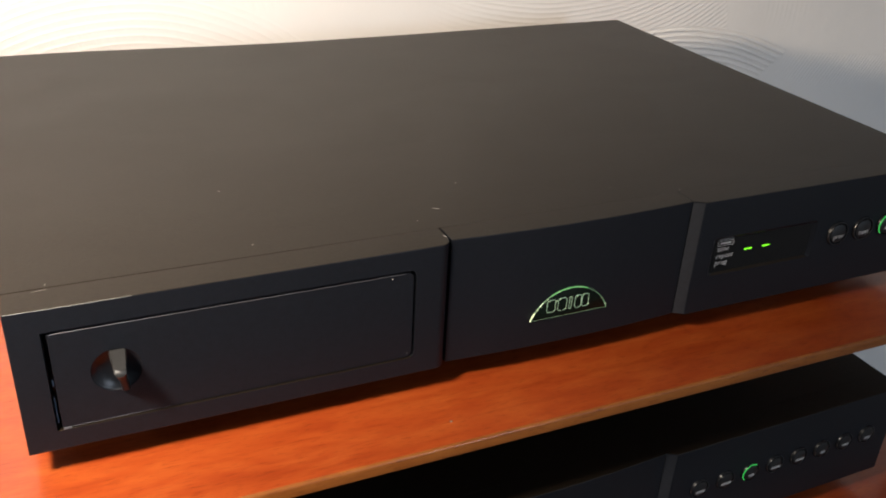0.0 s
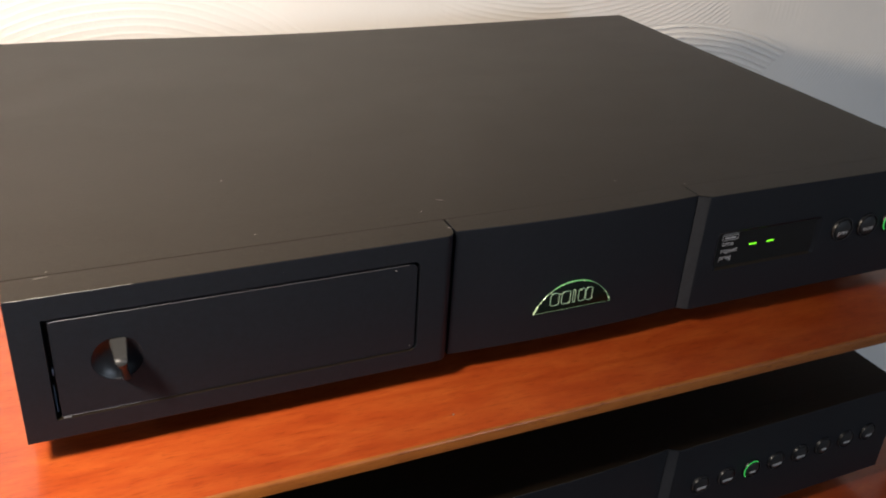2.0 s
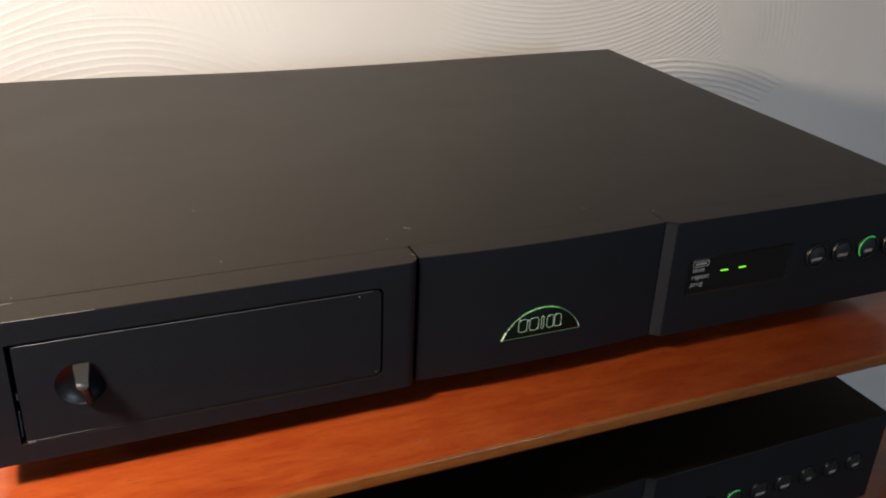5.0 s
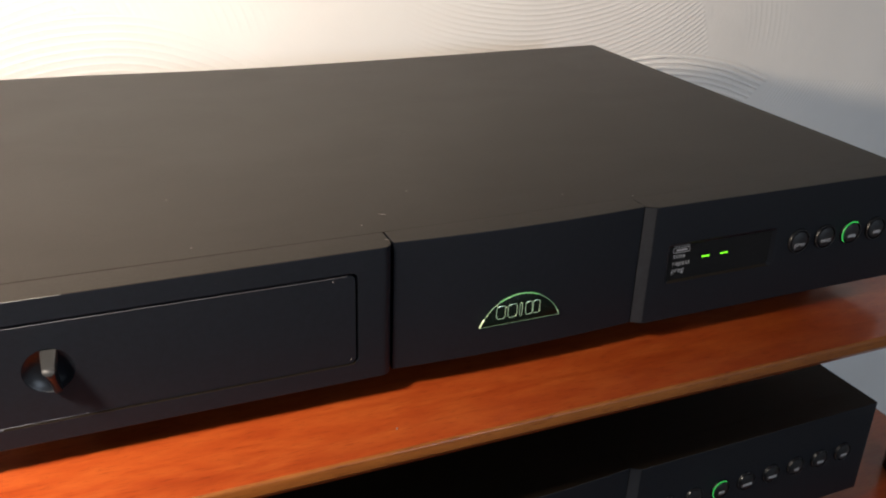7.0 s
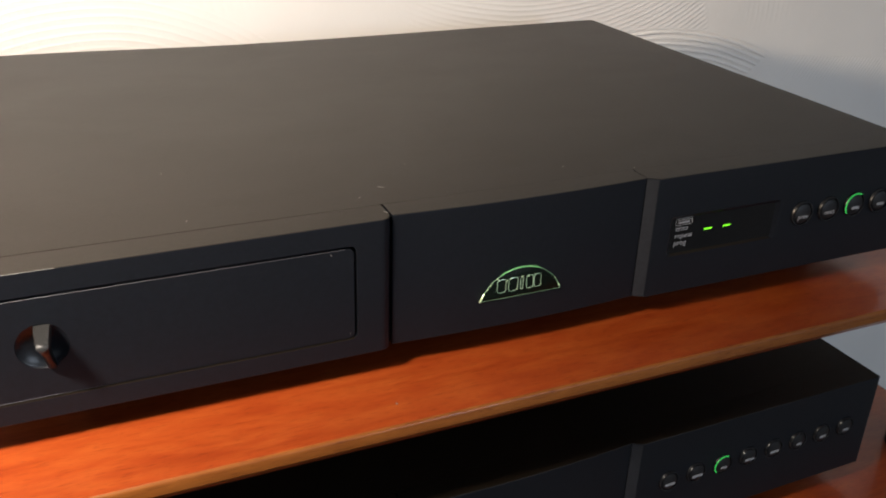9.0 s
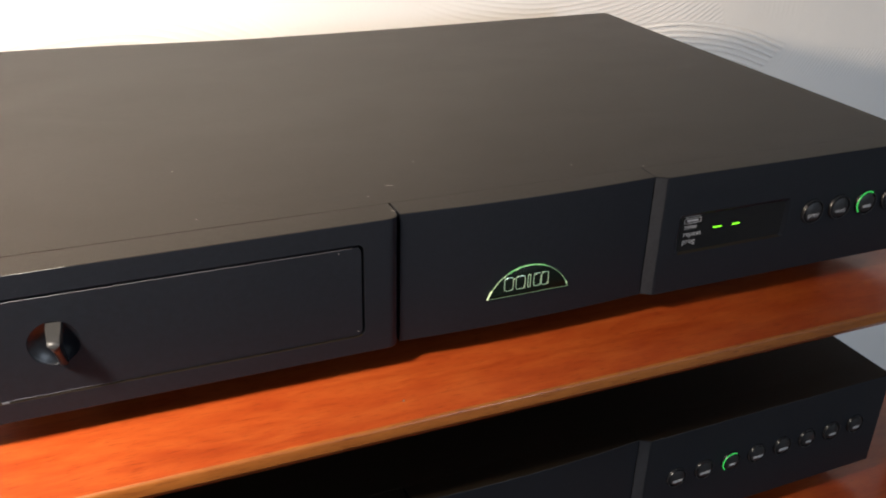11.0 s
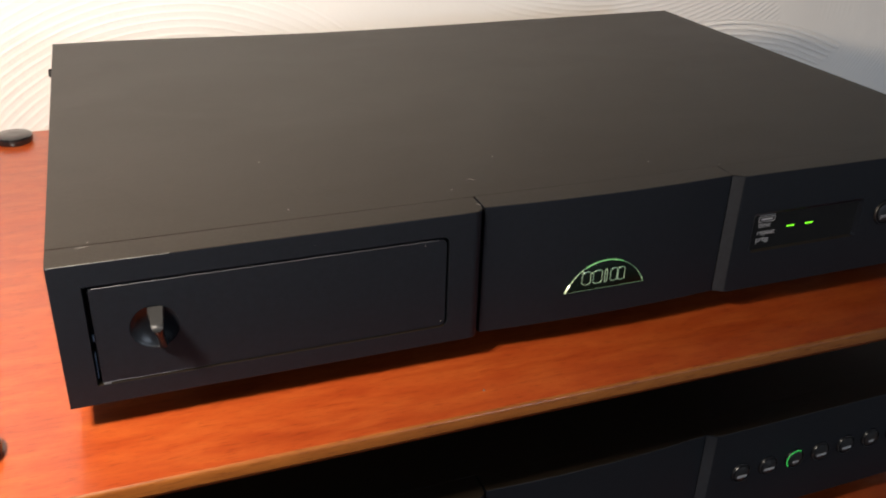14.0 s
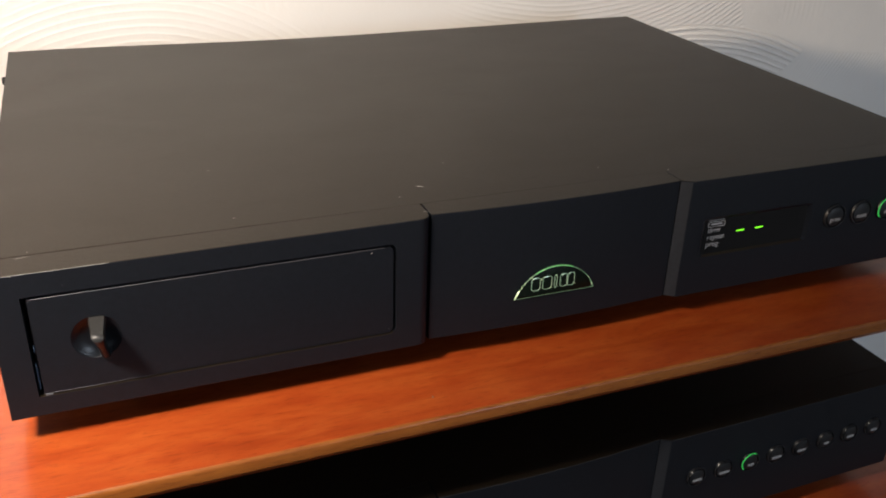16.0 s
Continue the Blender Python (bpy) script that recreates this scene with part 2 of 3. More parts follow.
def carve(solid, cutters):
    """solid minus the cutters, as a new bmesh."""
    obs = []
    for bm in (solid, *cutters):
        me = bpy.data.meshes.new("carve")
        bm.to_mesh(me)
        bm.free()
        obs.append(new("carve", me))
    for tool in obs[1:]:
        mod = obs[0].modifiers.new("cut", "BOOLEAN")
        mod.operation, mod.solver, mod.object = "DIFFERENCE", "EXACT", tool
    deps = bpy.context.evaluated_depsgraph_get()
    made = obs[0].evaluated_get(deps).to_mesh()
    out = bmesh.new()
    out.from_mesh(made)
    obs[0].evaluated_get(deps).to_mesh_clear()
    for ob in obs:
        me = ob.data
        bpy.data.objects.remove(ob)
        bpy.data.meshes.remove(me)
    return out


def lettering(name, words, x, y, z, size, mat, parent, shear=0.0, depth=0.00006, thin=0.0):
    data = bpy.data.curves.new(name, "FONT")
    data.body, data.size, data.extrude, data.shear, data.offset = words, size, depth, shear, thin
    data.resolution_u = 3
    ob = new(name, data)
    deps = bpy.context.evaluated_depsgraph_get()
    me = bpy.data.meshes.new_from_object(ob.evaluated_get(deps))
    bpy.data.objects.remove(ob)
    bpy.data.curves.remove(data)
    me.transform(Matrix.Rotation(radians(90), 4, "X"))
    me.materials.clear()
    me.materials.append(mat)
    me.name = name
    return place(name, me, (x, y, z), parent)


# ---------------------------------------------------------------- the combed plaster wall
WALL_Y = 0.352


def comb_field(X, Z):
    """Height of the plaster in metres: strokes drawn with a comb, each laid over the ones before."""
    H = 0.00012 * np.sin(X * 31 + 1.3 * np.sin(Z * 40)) + 0.00008 * np.sin(Z * 57 + X * 17) + 0.00005 * np.sin(X * 173 + 3 * np.sin(Z * 90))
    wob = 0.0006 * np.sin(X * 31 + Z * 17) + 0.00022 * np.sin(X * 83 - Z * 50) + 0.00007 * np.sin(X * 310 + Z * 240)

    def step(v, w=0.003):
        t = np.clip(v / w + 0.5, 0, 1)
        return t * t * (3 - 2 * t)

    def lay(phase, pitch, deep, mask, narrow=0.12, rim=0.5):
        nonlocal H
        f = (phase + wob) / pitch
        n = np.floor(f)
        f = f - n
        uneven = 0.82 + 0.18 * np.sin(n * 2.4 + X * 60 + Z * 45)
        groove = deep * uneven * (np.exp(-((f - 0.5) / narrow) ** 2) - 0.2) + 0.10 * deep * np.sin(2 * np.pi * f)
        edge = rim * deep * np.exp(-((mask - 0.5) / 0.25) ** 2)
        H = H * (1 - mask) + (groove + edge) * mask

    def rad(cx, cz):
        return np.hypot(X - cx, Z - cz)

    # faint steep strokes past the far corner
    r = rad(0.508, 0.055)
    lay(r, 0.0056, 0.00022, step(r - 0.118, 0.022) * step(0.165 - r, 0.03) * step(Z - 0.046, 0.03), rim=0)
    # bowl above the far corner of the player
    r = rad(0.410, 0.333)
    lay(r, 0.0040, 0.00050, step(X - 0.322, 0.07) * step(0.569 + (0.094 - Z) * 0.34 - X, 0.002) * step(r - 0.12))
    # short leaning strokes above the low fan, fading to plain plaster
    lay((X + 0.58 * Z + 6 * (Z - 0.11) ** 2) / 1.156, 0.0058, 0.00030, step(X - 0.092, 0.02) * step(0.182 - X, 0.05) * step(Z - 0.078, 0.01), rim=0)
    # long strokes, upper left
    r = rad(0.120, -0.19)
    lay(r, 0.0058, 0.00042, step(0.0635 - (Z - 0.108) * 0.26 - X, 0.002))
    # low fan behind the player
    r = rad(0.074, -0.110)
    lay(r, 0.0052, 0.00042, step(0.2075 - r, 0.002) * step(0.212 - X, 0.05) * step(r - 0.06))
    # close diagonal strokes, lower right, shallower further down
    lay((X * 0.82 - Z * 0.57), 0.0038, 0.00062, step(0.0135 - (X - 0.660) * 0.085 - Z, 0.002) * step(X - 0.652) * (0.35 + 0.65 * step(Z + 0.012 + (X - 0.66) * 0.05, 0.02)))
    # low fan past the far corner
    r = rad(0.525, -0.2795)
    lay(r, 0.0049, 0.0028, step(0.325 - r, 0.002) * step(X - 0.42, 0.02) * step(0.660 - (0.015 - Z) * 1.2 - X, 0.006), 0.10, 0.25)
    return H


def build_wall():
    xs = np.concatenate([[-1.7, -1.0, -0.4], np.arange(-0.12, 0.90, 0.0010), [1.1, 1.6, 2.4]])
    zs = np.concatenate([[-0.62, -0.40, -0.2], np.arange(-0.03, 0.135, 0.00065), [0.3, 0.8, 1.9]])
    X, Z = np.meshgrid(xs, zs)
    inside = np.clip((X + 0.12) / 0.02, 0, 1) * np.clip((0.90 - X) / 0.02, 0, 1) * np.clip((Z + 0.03) / 0.01, 0, 1) * np.clip((0.134 - Z) / 0.004, 0, 1)
    Y = WALL_Y - comb_field(X, Z) * inside
    nx, nz = len(xs), len(zs)
    verts = np.stack([X, Y, Z], -1).reshape(-1, 3)
    i = (np.arange(nz - 1)[:, None] * nx + np.arange(nx - 1)[None, :]).reshape(-1)
    quads = np.stack([i, i + 1, i + nx + 1, i + nx], -1)
    back = len(verts)
    x0, x1, z0, z1 = xs[0], xs[-1], zs[0], zs[-1]
    extra = [(x0, WALL_Y + 0.12, z0), (x1, WALL_Y + 0.12, z0), (x1, WALL_Y + 0.12, z1), (x0, WALL_Y + 0.12, z1)]
    me = bpy.data.meshes.new("wall_back")
    me.from_pydata(verts.tolist() + extra, [], quads.tolist() + [(back + 3, back + 2, back + 1, back)])
    me.materials.append(PLASTER)
    me.polygons.foreach_set("use_smooth", [True] * len(me.polygons))
    ob = new("wall_back", me)
    return tagged(ob, "white wall of plaster combed in overlapping fans", "wall", kind="structure")


build_wall()
for name, lo, hi, mat, label, cat in (
    ("floor", (-1.7, -3.1, -0.72), (2.4, 0.468, -0.62), CARPET, "plain brown carpeted floor of the room", "floor"),
    ("ceiling", (-1.7, -3.1, 1.9), (2.4, 0.468, 2.0), ROOM, "plain pale painted ceiling of the room", "ceiling"),
    ("wall_left", (-1.8, -3.1, -0.72), (-1.7, 0.468, 2.0), ROOM, "plain pale painted side wall of the room", "wall"),
    ("wall_right", (2.4, -3.1, -0.72), (2.5, 0.468, 2.0), ROOM, "plain pale painted side wall of the room", "wall"),
    ("wall_front", (-1.8, -3.2, -0.72), (2.5, -3.1, 2.0), ROOM, "plain pale painted wall across the room", "wall"),
):
    tagged(part(name, block(lo, hi), mat, smooth=0), label, cat, kind="structure")

# ---------------------------------------------------------------- the rack
SHELF = (-0.088, -0.0324, 0.525, 0.3508)
LOW = -0.128
POSTS = [(-0.0358, 0.0), (0.4895, 0.0), (-0.0342, 0.3325), (0.4895, 0.3325)]
rack = thing("hifi_rack", (0.222, 0.157, -0.62), "cherry-veneered equipment rack with round black posts against the wall", "rack")


def shelf_outline(inset, z):
    x0, y0, x1, y1 = SHELF
    r = 0.035
    return [Vector((x, y, z)) for x, y in rounded(x0 + inset, y0 + inset, x1 - inset, y1 - inset, [r - inset] * 4, 8)]


def shelf(top):
    slab = loft([shelf_outline(0.0135, top - 0.018), shelf_outline(0.0008, top - 0.0053), shelf_outline(0.0008, top - 0.0004), shelf_outline(0.0012, top)])
    s = part("shelf", slab, CHERRY, rack, "glossy orange-red cherry veneer shelf", 30, at=(0.222, 0.157, top))
    band = loft([shelf_outline(0.0030, top - 0.0083), shelf_outline(0.0002, top - 0.0055), shelf_outline(0, top - 0.0013), shelf_outline(0.0002, top - 0.0007), shelf_outline(0.0006, top - 0.0002), shelf_outline(0.0011, top + 0.00005), shelf_outline(0.0016, top - 0.0004)], caps=False)
    part("edge_band", band, EDGE, s, "paler brown veneer edging", 30, at=(0.222, 0.157, top))


shelf(0.0)
shelf(LOW)
for x, y in POSTS:
    cap = part("cap", turned([(0.0108, 0.0008), (0.0113, 0.0010), (0.0115, 0.0015), (0.0115, 0.0042), (0.0112, 0.0049), (0.0104, 0.0053), (0.004, 0.0054)], (x, y, 0.0)), GLOSS_BLACK, rack, "glossy black screw cap")
    part("collar", turned([(0.0100, 0.0), (0.0108, 0.0002), (0.0108, 0.0009), (0.0100, 0.0010)], (x, y, 0.0)), RING, cap, "thin metal collar under the cap")
    part("post", turned([(0.0125, LOW + 0.0), (0.0125, -0.018)], (x, y, 0)), GLOSS_BLACK, rack)
    part("post", turned([(0.011, -0.62), (0.0125, -0.60), (0.0125, LOW - 0.018)], (x, y, 0)), GLOSS_BLACK, rack)


# ---------------------------------------------------------------- audio units
def ease(t):
    t = min(max(t, 0), 1)
    return t * t * (3 - 2 * t)


def sag(x, y):
    """How far the thin lid sinks towards its back edge."""
    return (0.0026 * ease((x - 0.02) / 0.16) - 0.0014 * ease((x - 0.2) / 0.24)) * ease((y - 0.02) / 0.28)


def unit_case(unit, y0, z0, cutters=()):
    """Feet, sleeve and stepped front shared by both units. y0: the front; z0: the shelf's top."""
    zb, zt = z0 + 0.0130, z0 + 0.070
    turn = [(0.1533 + 0.0045 * math.sin(a), y0 + 0.0045 * (1 - math.cos(a))) for a in np.linspace(0, math.pi / 2, 7)]
    left = prism([(0, y0), *turn, (0.1578, y0 + 0.0140), (0, y0 + 0.0140)], zb, zt, "z", 0.0003, within=y0 + 0.012)
    bow = [(x, y0 + 0.0030 - 0.0021 * (1 - ((x - 0.2162) / 0.0575) ** 2)) for x in np.linspace(0.1587, 0.2737, 15)]
    middle = prism([*bow, (0.2737, y0 + 0.0140), (0.1587, y0 + 0.0140)], zb, zt, "z", 0.0003, within=y0 + 0.012)
    right = prism([(0.2740, y0 + 0.0032), (0.2784, y0 + 0.0003), (0.2794, y0), (0.432, y0), (0.432, y0 + 0.0140), (0.2741, y0 + 0.0140)], zb, zt, "z", 0.0003, within=y0 + 0.012)
    if cutters:
        left, right = carve(left, cutters[:1]), carve(right, cutters[1:])
    panels = []
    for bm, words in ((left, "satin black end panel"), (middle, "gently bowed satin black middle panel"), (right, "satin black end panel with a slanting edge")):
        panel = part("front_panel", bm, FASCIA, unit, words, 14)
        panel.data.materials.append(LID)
        # faces turned up take the warmer lid colour, standing in for light on top
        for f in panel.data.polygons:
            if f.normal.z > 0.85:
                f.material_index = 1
        panels.append(panel)
    # paler strip over the slanting face: the light it catches, put in as colour
    strip = prism([(0.27405, y0 + 0.0031), (0.27830, y0 + 0.0002), (0.2786, y0 + 0.0010), (0.2745, y0 + 0.0040)], zb + 0.0004, zt - 0.0005, "z")
    part("step_edge", strip, STEP, panels[2], "slanting edge of the step, toned paler for the light on it")
    sleeve = block((0, y0 + 0.0145, zb), (0.432, y0 + 0.301, zt), 0.00008)
    for k in range(1, 16):
        bmesh.ops.bisect_plane(sleeve, geom=sleeve.verts[:] + sleeve.edges[:] + sleeve.faces[:], plane_co=(0.027 * k, 0, 0), plane_no=(1, 0, 0))
    for k in range(1, 6):
        bmesh.ops.bisect_plane(sleeve, geom=sleeve.verts[:] + sleeve.edges[:] + sleeve.faces[:], plane_co=(0, y0 + 0.0145 + 0.0478 * k, 0), plane_no=(0, 1, 0))
    for v in sleeve.verts:
        if v.co.y < y0 + 0.02:
            v.co.y -= 0.00044 * ease(v.co.x / 0.23)
        if v.co.z > zt - 0.001:
            v.co.z -= sag(v.co.x, v.co.y - y0)
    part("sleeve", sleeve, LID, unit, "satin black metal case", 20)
    part("seam", block((0.003, y0 + 0.0136, zb + 0.003), (0.429, y0 + 0.0150, zt - 0.0030)), RUBBER, unit)
    for fx_, fy in ((0.035, 0.035), (0.397, 0.035), (0.035, 0.265), (0.397, 0.265)):
        part("foot", turned([(0.011, 0.0), (0.0125, 0.001), (0.0125, 0.0120), (0.0125, 0.0142)], (fx_, y0 + fy, z0)), RUBBER, unit)
    return panels


def push_button(unit, x, y, z, r, words="", lit=False, bar=0.0):
    base = part("button", turned([(r * 0.80, -0.0022), (r * 0.80, 0.0004), (r * 0.74, 0.0011), (r * 0.5, 0.0015), (r * 0.05, 0.0016)], (x, y, z), "y", 28), BUTTON, unit, "round black push button")
    ring = turned([(r * 1.0, -0.0010), (r * 1.0, 0.0006), (r * 0.95, 0.0012), (r * 0.87, 0.0012), (r * 0.83, 0.0006), (r * 0.83, -0.0010)], (x, y, z), "y", 32)
    ring = part("ring", ring, RING, base)
    if lit:
        glow = [(x + 0.91 * r * math.cos(a), y - 0.0012, z + 0.91 * r * math.sin(a)) for a in np.linspace(radians(62), radians(222), 20)]
        part("glow", tube(glow, r * 0.055, 6), RING_ON, ring, "green glowing arc")
    if words:
        lettering("label", words, x - r * 0.55, y - 0.00175, z - r * 0.34, r * 0.54, PRINT, base, 0.02)
    elif bar:
        part("label", block((x - bar / 2, y - 0.00182, z - r * 0.32), (x + bar / 2, y - 0.00162, z - r * 0.10)), DIM_PRINT, base)


player = thing("disc_player", (0.216, 0.15, 0.0), "black compact disc player standing on the upper cherry shelf", "hi-fi player")
TRAY = (0.0102, 0.0210, 0.1434, 0.0612)
WIN = (0.2890, 0.0325, 0.3470, 0.0494)
tray_cut = prism(rounded(*TRAY, (0.0004, 0.003, 0.003, 0.0004)), -0.004, 0.0105, "y")
win_cut = loft([[Vector((x, y, z)) for x, z in rounded(WIN[0] - g, WIN[1] - g * 0.45, WIN[2] + g, WIN[3] + g, [0.0015] * 4, 3)] for y, g in ((-0.0026, 0.0052), (0.0013, -0.0001), (0.0030, -0.0001))])
cutters = [tray_cut, win_cut]
BUTTONS = [0.3630, 0.3793, 0.3956, 0.4119]
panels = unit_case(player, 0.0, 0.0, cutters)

# the drawer's front with its round finger grip
GX, GZ, GR = 0.0322, 0.0415, 0.0086
panel = prism(rounded(0.0121, 0.0214, 0.1424, 0.0599, (0.0004, 0.0024, 0.0024, 0.0004)), 0.0006, 0.0090, "y", 0.00035)
bowl = turned([(GR, 0.006), (GR, 0.0), (GR * 0.93, -0.0008), (GR * 0.75, -0.0017), (GR * 0.4, -0.0024), (GR * 0.02, -0.0026)], (GX, 0.0006, GZ), "y", 36)
drawer = part("drawer_front", carve(panel, [bowl]), DOOR, player, "flat black disc drawer front, slightly scratched", 20)
dish = turned([(GR * 1.01, -0.0003), (GR * 0.985, -0.0003), (GR * 0.91, -0.0007), (GR * 0.73, -0.0016), (GR * 0.38, -0.0022), (GR * 0.02, -0.0024)], (GX, 0.0006, GZ), "y", 36)
bmesh.ops.delete(dish, geom=[f for f in dish.faces if len(f.verts) > 4], context="FACES_ONLY")
part("dish", dish, DISH, drawer)
# a tongue that sticks out of the bowl, narrower and thinner towards its tip
sections = []
for y, top, low, w, lean in ((0.0032, 0.0495, 0.0372, 0.0060, 0.0009), (0.0006, 0.0495, 0.0392, 0.0059, 0.0009), (-0.0030, 0.0494, 0.0425, 0.0054, 0.0008), (-0.0070, 0.0491, 0.0446, 0.0047, 0.0007),
                             (-0.0100, 0.0490, 0.0455, 0.0043, 0.0006), (-0.0112, 0.0484, 0.0459, 0.0040, 0.0005), (-0.0117, 0.0476, 0.0464, 0.0036, 0.0005)):
    c, a, b, k = GX + lean, w / 2, w * 0.22, (top - low) * 0.18
    sections.append([Vector((c - a, y, top - k)), Vector((c - a * 0.86, y, top)), Vector((c + a * 0.86, y, top)), Vector((c + a, y, top - k)),
                     Vector((c + b * 1.3, y, low + k)), Vector((c + b, y, low)), Vector((c - b, y, low)), Vector((c - b * 1.3, y, low + k))])
grip = part("grip", loft(sections), GRIP, drawer, "polished dark metal finger grip", 40)
web = []
for z, front, w, lean in ((0.0478, -0.0104, 0.0030, 0.0006), (0.0452, -0.0104, 0.0030, 0.0007), (0.0430, -0.0088, 0.0024, 0.0010), (0.0400, -0.0064, 0.0022, 0.0014), (0.0365, -0.0040, 0.0024, 0.0018), (0.0335, -0.0016, 0.0028, 0.0022)):
    c = GX + lean
    web.append([Vector((c - w / 2 - 0.0003, 0.0036, z)), Vector((c - w / 2, front + 0.0006, z)), Vector((c - w / 4, front, z)), Vector((c + w / 4, front, z)), Vector((c + w / 2, front + 0.0006, z)), Vector((c + w / 2, 0.0036, z))])
part("web", loft(web), DISH, grip, "matt black web under the grip", 50)
# drawer edges: pale tubes paint the highlight along them, with wear at one corner
part("worn_edge_highlight", tube([(0.0133, 0.0007, 0.0216), (0.03, 0.0007, 0.0216), (0.052, 0.00075, 0.0216)], 0.00016, 5), WEAR_GLEAM, drawer, "pale line of wear and painted highlight along the lower edge")
part("worn_edge_highlight", tube([(0.0126, 0.0007, 0.0590), (0.0128, 0.0007, 0.0597), (0.0134, 0.0007, 0.0598), (0.045, 0.0007, 0.0598), (0.139, 0.0007, 0.0598)], 0.00015, 5), WEAR_GLEAM, drawer)
part("worn_edge_highlight", tube([(0.052, 0.00075, 0.0216), (0.09, 0.00078, 0.0216), (0.1405, 0.0008, 0.0216)], 0.00014, 5), WEAR_GLEAM, drawer)
part("chip", block((0.0124, 0.0002, 0.0209), (0.0150, 0.0009, 0.0217), 0.0002), WEAR_GLEAM, drawer)
# pale line along the upper front edge: worn paint plus a painted highlight
for x0, x1, r in ((0.0006, 0.040, 0.00010), (0.040, 0.078, 0.00008), (0.080, 0.112, 0.00007)):
    part("worn_edge_highlight", tube([(x0, 0.00016, 0.06984), ((x0 + x1) / 2, 0.00016, 0.06984), (x1, 0.00016, 0.06984)], r, 5), WORN_HIGHLIGHT, panels[0], "pale line of worn paint and painted highlight along the edge")
# bluish glints in the drawer's left gap, put in as small coloured blocks
part("glint", block((0.0112, 0.0016, 0.0385), (0.0117, 0.0026, 0.0412), 0.0001), GLINT, panels[0])
part("glint", block((0.0108, 0.0024, 0.0225), (0.0112, 0.0040, 0.0335), 0.0002), GLINT, panels[0])

# the half-round badge
BX, BZ, BW, BH = 0.21505, 0.0264, 0.01885, 0.0132
R = (BW * BW + BH * BH) / (2 * BH)
half = math.asin(BW / R)
arc = [(BX + R * math.sin(a), BZ + BH - R + R * math.cos(a)) for a in np.linspace(-half, half, 25)]
badge = part("badge", prism(arc, 0.0002, 0.0030, "y", 0.0004), BADGE, player, "half-round dark acrylic badge with a green lit rim")
# the first stretch, at the left tip, is a glint put in as glow
for i0, i1, mat, thick in ((0, 2, BADGE_GLINT, 0.00034), (2, 7, BADGE_EDGE, 0.00017), (7, 16, BADGE_RIM, 0.00026), (16, 22, BADGE_EDGE, 0.00013), (22, 24, BADGE_EDGE, 0.00026)):
    part("rim", tube([(x, 0.0004, z) for x, z in arc[i0:i1 + 1]], thick, 6), mat, badge)
part("rim", tube([(x, 0.0004, BZ) for x in np.linspace(BX - BW, BX + BW, 9)], 0.00010, 6), BADGE_EDGE, badge)
for bx, bw in ((-0.0090, 0.0040), (-0.0036, 0.0042), (0.0004, 0.0011), (0.0042, 0.0032), (0.0078, 0.0032)):
    pts = [(BX - 0.0004 + bx + x, 0.0001, BZ + 0.0059 + z) for x, z in rounded(-bw / 2, -0.0030, bw / 2, 0.0030, [min(0.0011, bw * 0.45)] * 4, 3)]
    part("bar", tube(pts, 0.00014, 5, True), BADGE_BAR, badge)

# tiny glowing balls stand in for glints on the rim and the bars
for i, size in ((3, 0.00034), (4, 0.00024), (6, 0.00030), (9, 0.00026), (11, 0.00022), (14, 0.00026), (21, 0.00024), (23, 0.00036)):
    glint_bead = bmesh.new()
    bmesh.ops.create_icosphere(glint_bead, subdivisions=1, radius=size, matrix=Matrix.Translation((arc[i][0], 0.0001, arc[i][1])))
    part("glint_bead", glint_bead, BADGE_GLINT, badge)
for bx, bz in ((-0.0104, 0.0094), (-0.0066, 0.0088), (-0.0050, 0.0095), (-0.0020, 0.0042), (0.0004, 0.0096), (0.0034, 0.0093), (0.0066, 0.0096), (0.0094, 0.0044)):
    glint_bead = bmesh.new()
    bmesh.ops.create_icosphere(glint_bead, subdivisions=1, radius=0.00026, matrix=Matrix.Translation((BX - 0.0004 + bx, -0.0001, BZ - 0.0007 + bz)))
    part("glint_bead", glint_bead, BADGE_GLINT, badge)

# the display
window = part("display", block((WIN[0] - 0.002, 0.0012, WIN[1] - 0.002), (WIN[2] + 0.002, 0.0022, WIN[3] + 0.002)), GLASS, player, "smoked display window showing two green dashes")
# lighter colour on this slope paints the light falling on the window's side
part("bezel", prism([(0.3472, 0.0012), (0.3500, -0.00004), (0.3504, 0.0006), (0.3477, 0.0016)], 0.0322, 0.0500, "z"), BEZEL, window, "slanting edge of the window, coloured lighter as if lit")
for dx in (0.3096, 0.3200):
    part("dash", prism([(dx - 0.0022, 0.04175), (dx + 0.0020, 0.04175), (dx + 0.0022, 0.04235), (dx - 0.0020, 0.04235)], 0.0010, 0.0013, "y"), DASH, window, "glowing green dash")
for words, z in (("time", 0.0432), ("repeat", 0.0396), ("prog", 0.0361)):
    lettering("legend", words, 0.2914, 0.00112, z, 0.0037, PRINT, window, 0.05, thin=-0.00004)
mark = tube([(x, 0.0011, z) for x, z in rounded(0.2912, 0.0460, 0.3000, 0.0484, [0.0005] * 4, 2)], 0.00014, 4, True)
part("mark_frame", mark, PRINT, window)
part("mark_bar", block((0.2926, 0.00105, 0.0468), (0.2986, 0.0012, 0.0476)), DIM_PRINT, window)
part("mark_line", block((0.2912, 0.00105, 0.04915), (0.2998, 0.0012, 0.04935)), DIM_PRINT, window)

for x, words, lit in zip(BUTTONS, ("prev", "next", "", ""), (False, False, True, False)):
    push_button(player, x, -0.0001, 0.0422, 0.0064, words, lit, 0.0046)
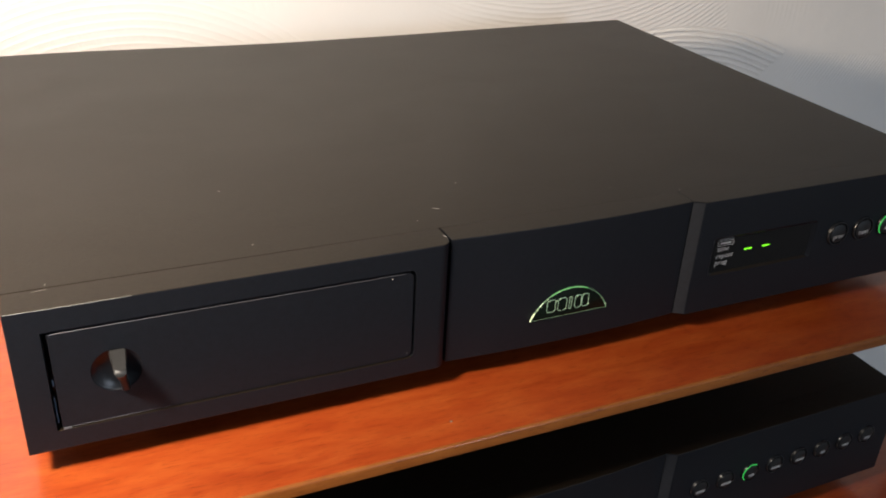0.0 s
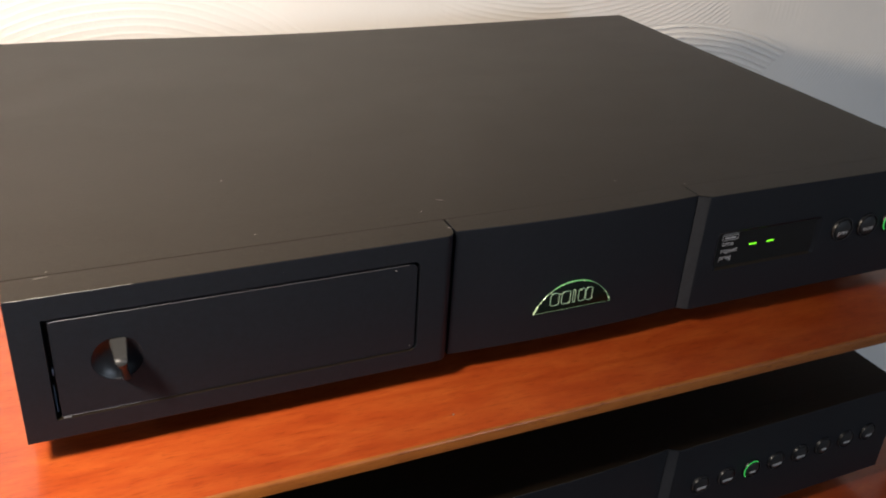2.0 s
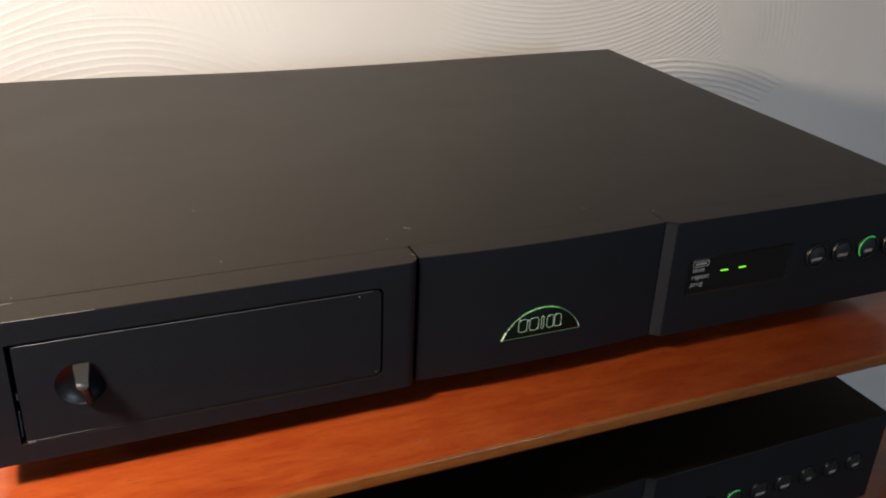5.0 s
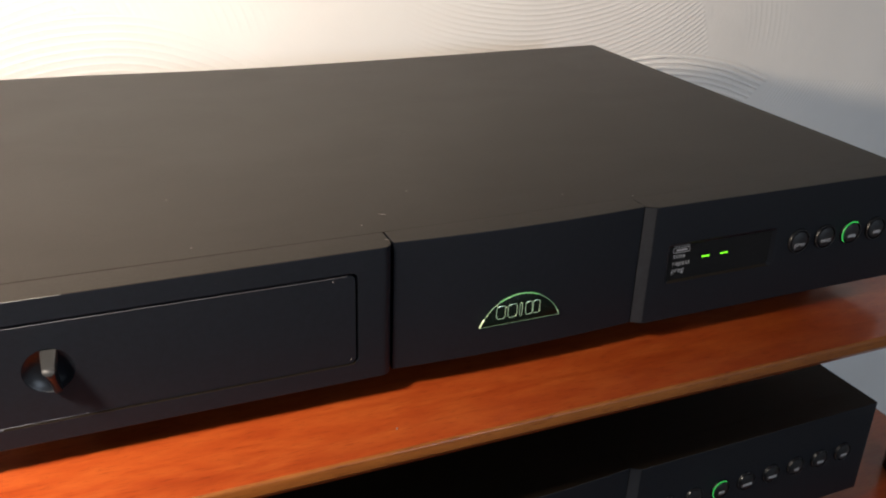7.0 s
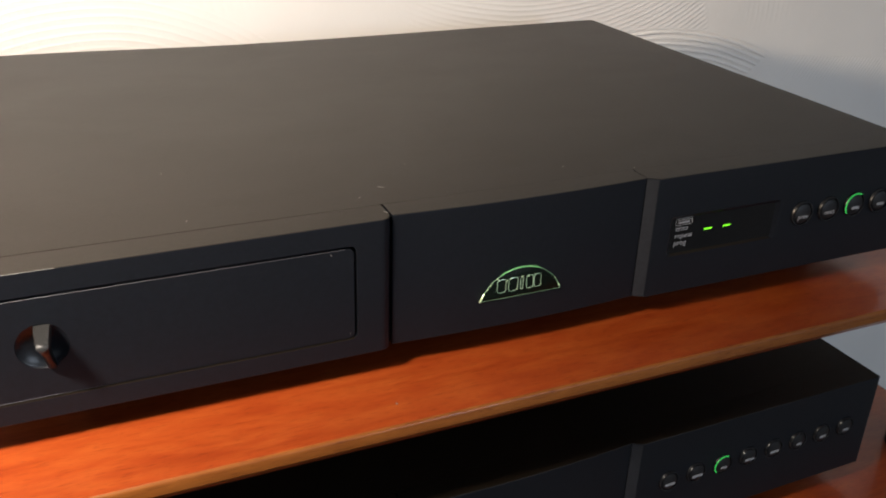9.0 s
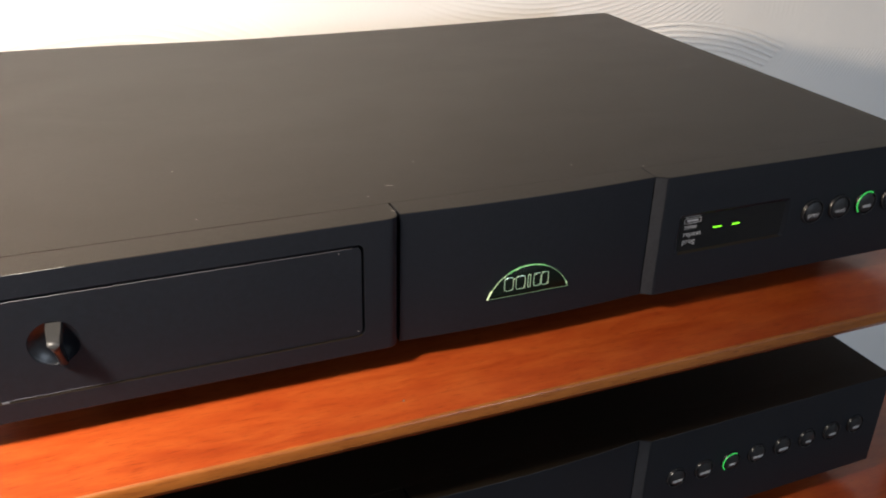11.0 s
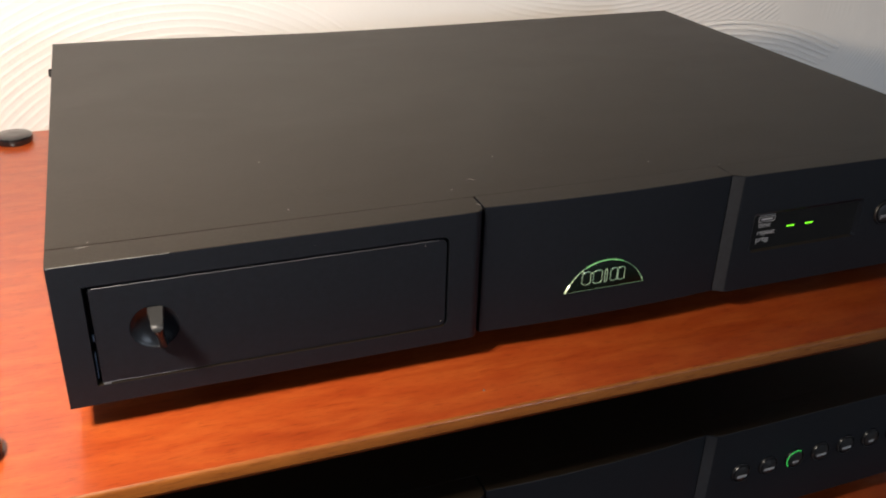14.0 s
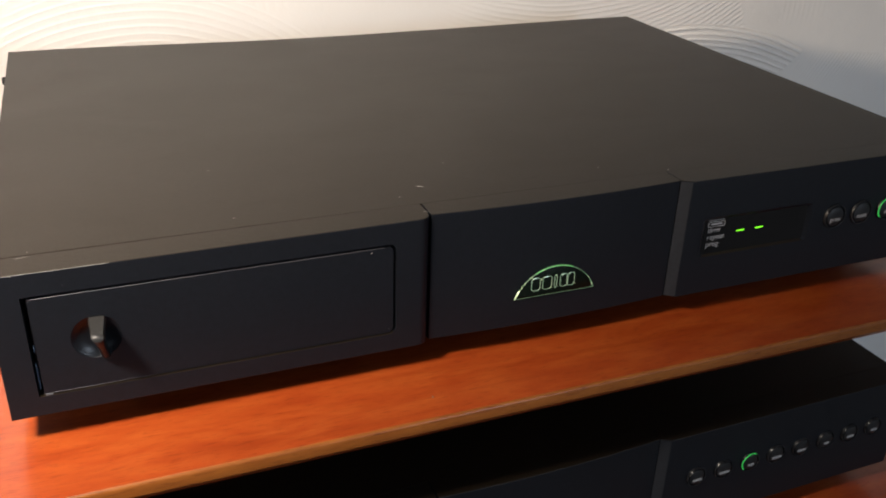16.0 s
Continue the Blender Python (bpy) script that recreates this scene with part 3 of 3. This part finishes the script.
part("screw", turned([(0.0022, -0.0004), (0.0024, 0.0014), (0.0016, 0.0020), (0.0002, 0.0020)], (0.0, 0.247, 0.0672), "x", 16), RUBBER, player, "black screw head in the side of the case")

LOW_Y = -0.013
amp = thing("amplifier", (0.216, 0.137, LOW), "black amplifier with a row of round buttons on the lower shelf", "amplifier")
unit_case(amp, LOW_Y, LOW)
for i in range(8):
    push_button(amp, 0.2970 + 0.01665 * i, LOW_Y - 0.0001, -0.0850, 0.0058, lit=(i == 2), bar=(0.0056, 0.0062, 0.0036, 0.0060, 0.0056, 0.0032, 0.0044, 0.0042)[i])
# it stands a little askew on its shelf
amp.rotation_euler.z = radians(0.93)
amp.location += Vector((-0.0024, -0.0035, 0))

# ---------------------------------------------------------------- dust and scratches
specks = bmesh.new()


def fleck(x, y, z, a, b, turn, lift=0.00012):
    m = Matrix.Translation((x, y, z - sag(x, y) + lift / 3)) @ Matrix.Rotation(radians(turn), 4, "Z") @ Matrix.Diagonal((a * 0.75, b * 0.75, lift, 1))
    bmesh.ops.create_icosphere(specks, subdivisions=1, radius=1, matrix=m)


for x, y, a, b, turn in ((0.084, 0.0745, 0.0006, 0.0004, 0), (0.164, 0.031, 0.0026, 0.00022, -28), (0.1525, 0.023, 0.0006, 0.0004, 20), (0.086, 0.023, 0.0006, 0.00035, 10),
                         (0.183, 0.053, 0.0005, 0.0004, 0), (0.247, 0.0275, 0.0007, 0.00035, 0), (0.276, 0.0158, 0.0006, 0.0005, 0), 
                         (0.012, 0.0128, 0.0040, 0.00008, 8), (0.1575, 0.0066, 0.0018, 0.00035, -50), (0.014, 0.0165, 0.0009, 0.0002, 70)):
    fleck(x, y, 0.070, a, b, turn)
for k in range(26):
    fleck(random.uniform(0.01, 0.42), random.uniform(0.02, 0.29), 0.070, random.uniform(0.00012, 0.00026), random.uniform(0.00012, 0.0002), 0, 0.00008)
for x, z, a in ((0.0905, 0.0655, 0.0003), (0.0835, 0.0640, 0.0003), (0.1335, 0.0585, 0.0003), (0.1405, 0.0234, 0.0002), (0.024, 0.0640, 0.0002)):
    bmesh.ops.create_icosphere(specks, subdivisions=1, radius=1, matrix=Matrix.Translation((x, 0.005 if x > 0.16 else 0.0004, z)) @ Matrix.Diagonal((a, 0.00008 + (0.0004 if x < 0.16 else 0), a * 0.6, 1)))
tagged(part("dust", specks, DUST, smooth=60), "pale dust specks and short scratches on the black lid", "dust", kind="stuff")
crumb = bmesh.new()
bmesh.ops.create_icosphere(crumb, subdivisions=2, radius=1, matrix=Matrix.Translation((0.1525, -0.0191, 0.0003)) @ Matrix.Diagonal((0.00042, 0.00032, 0.00022, 1)))
tagged(part("crumb", crumb, DUST), "tiny pale crumb on the cherry shelf", "crumb")
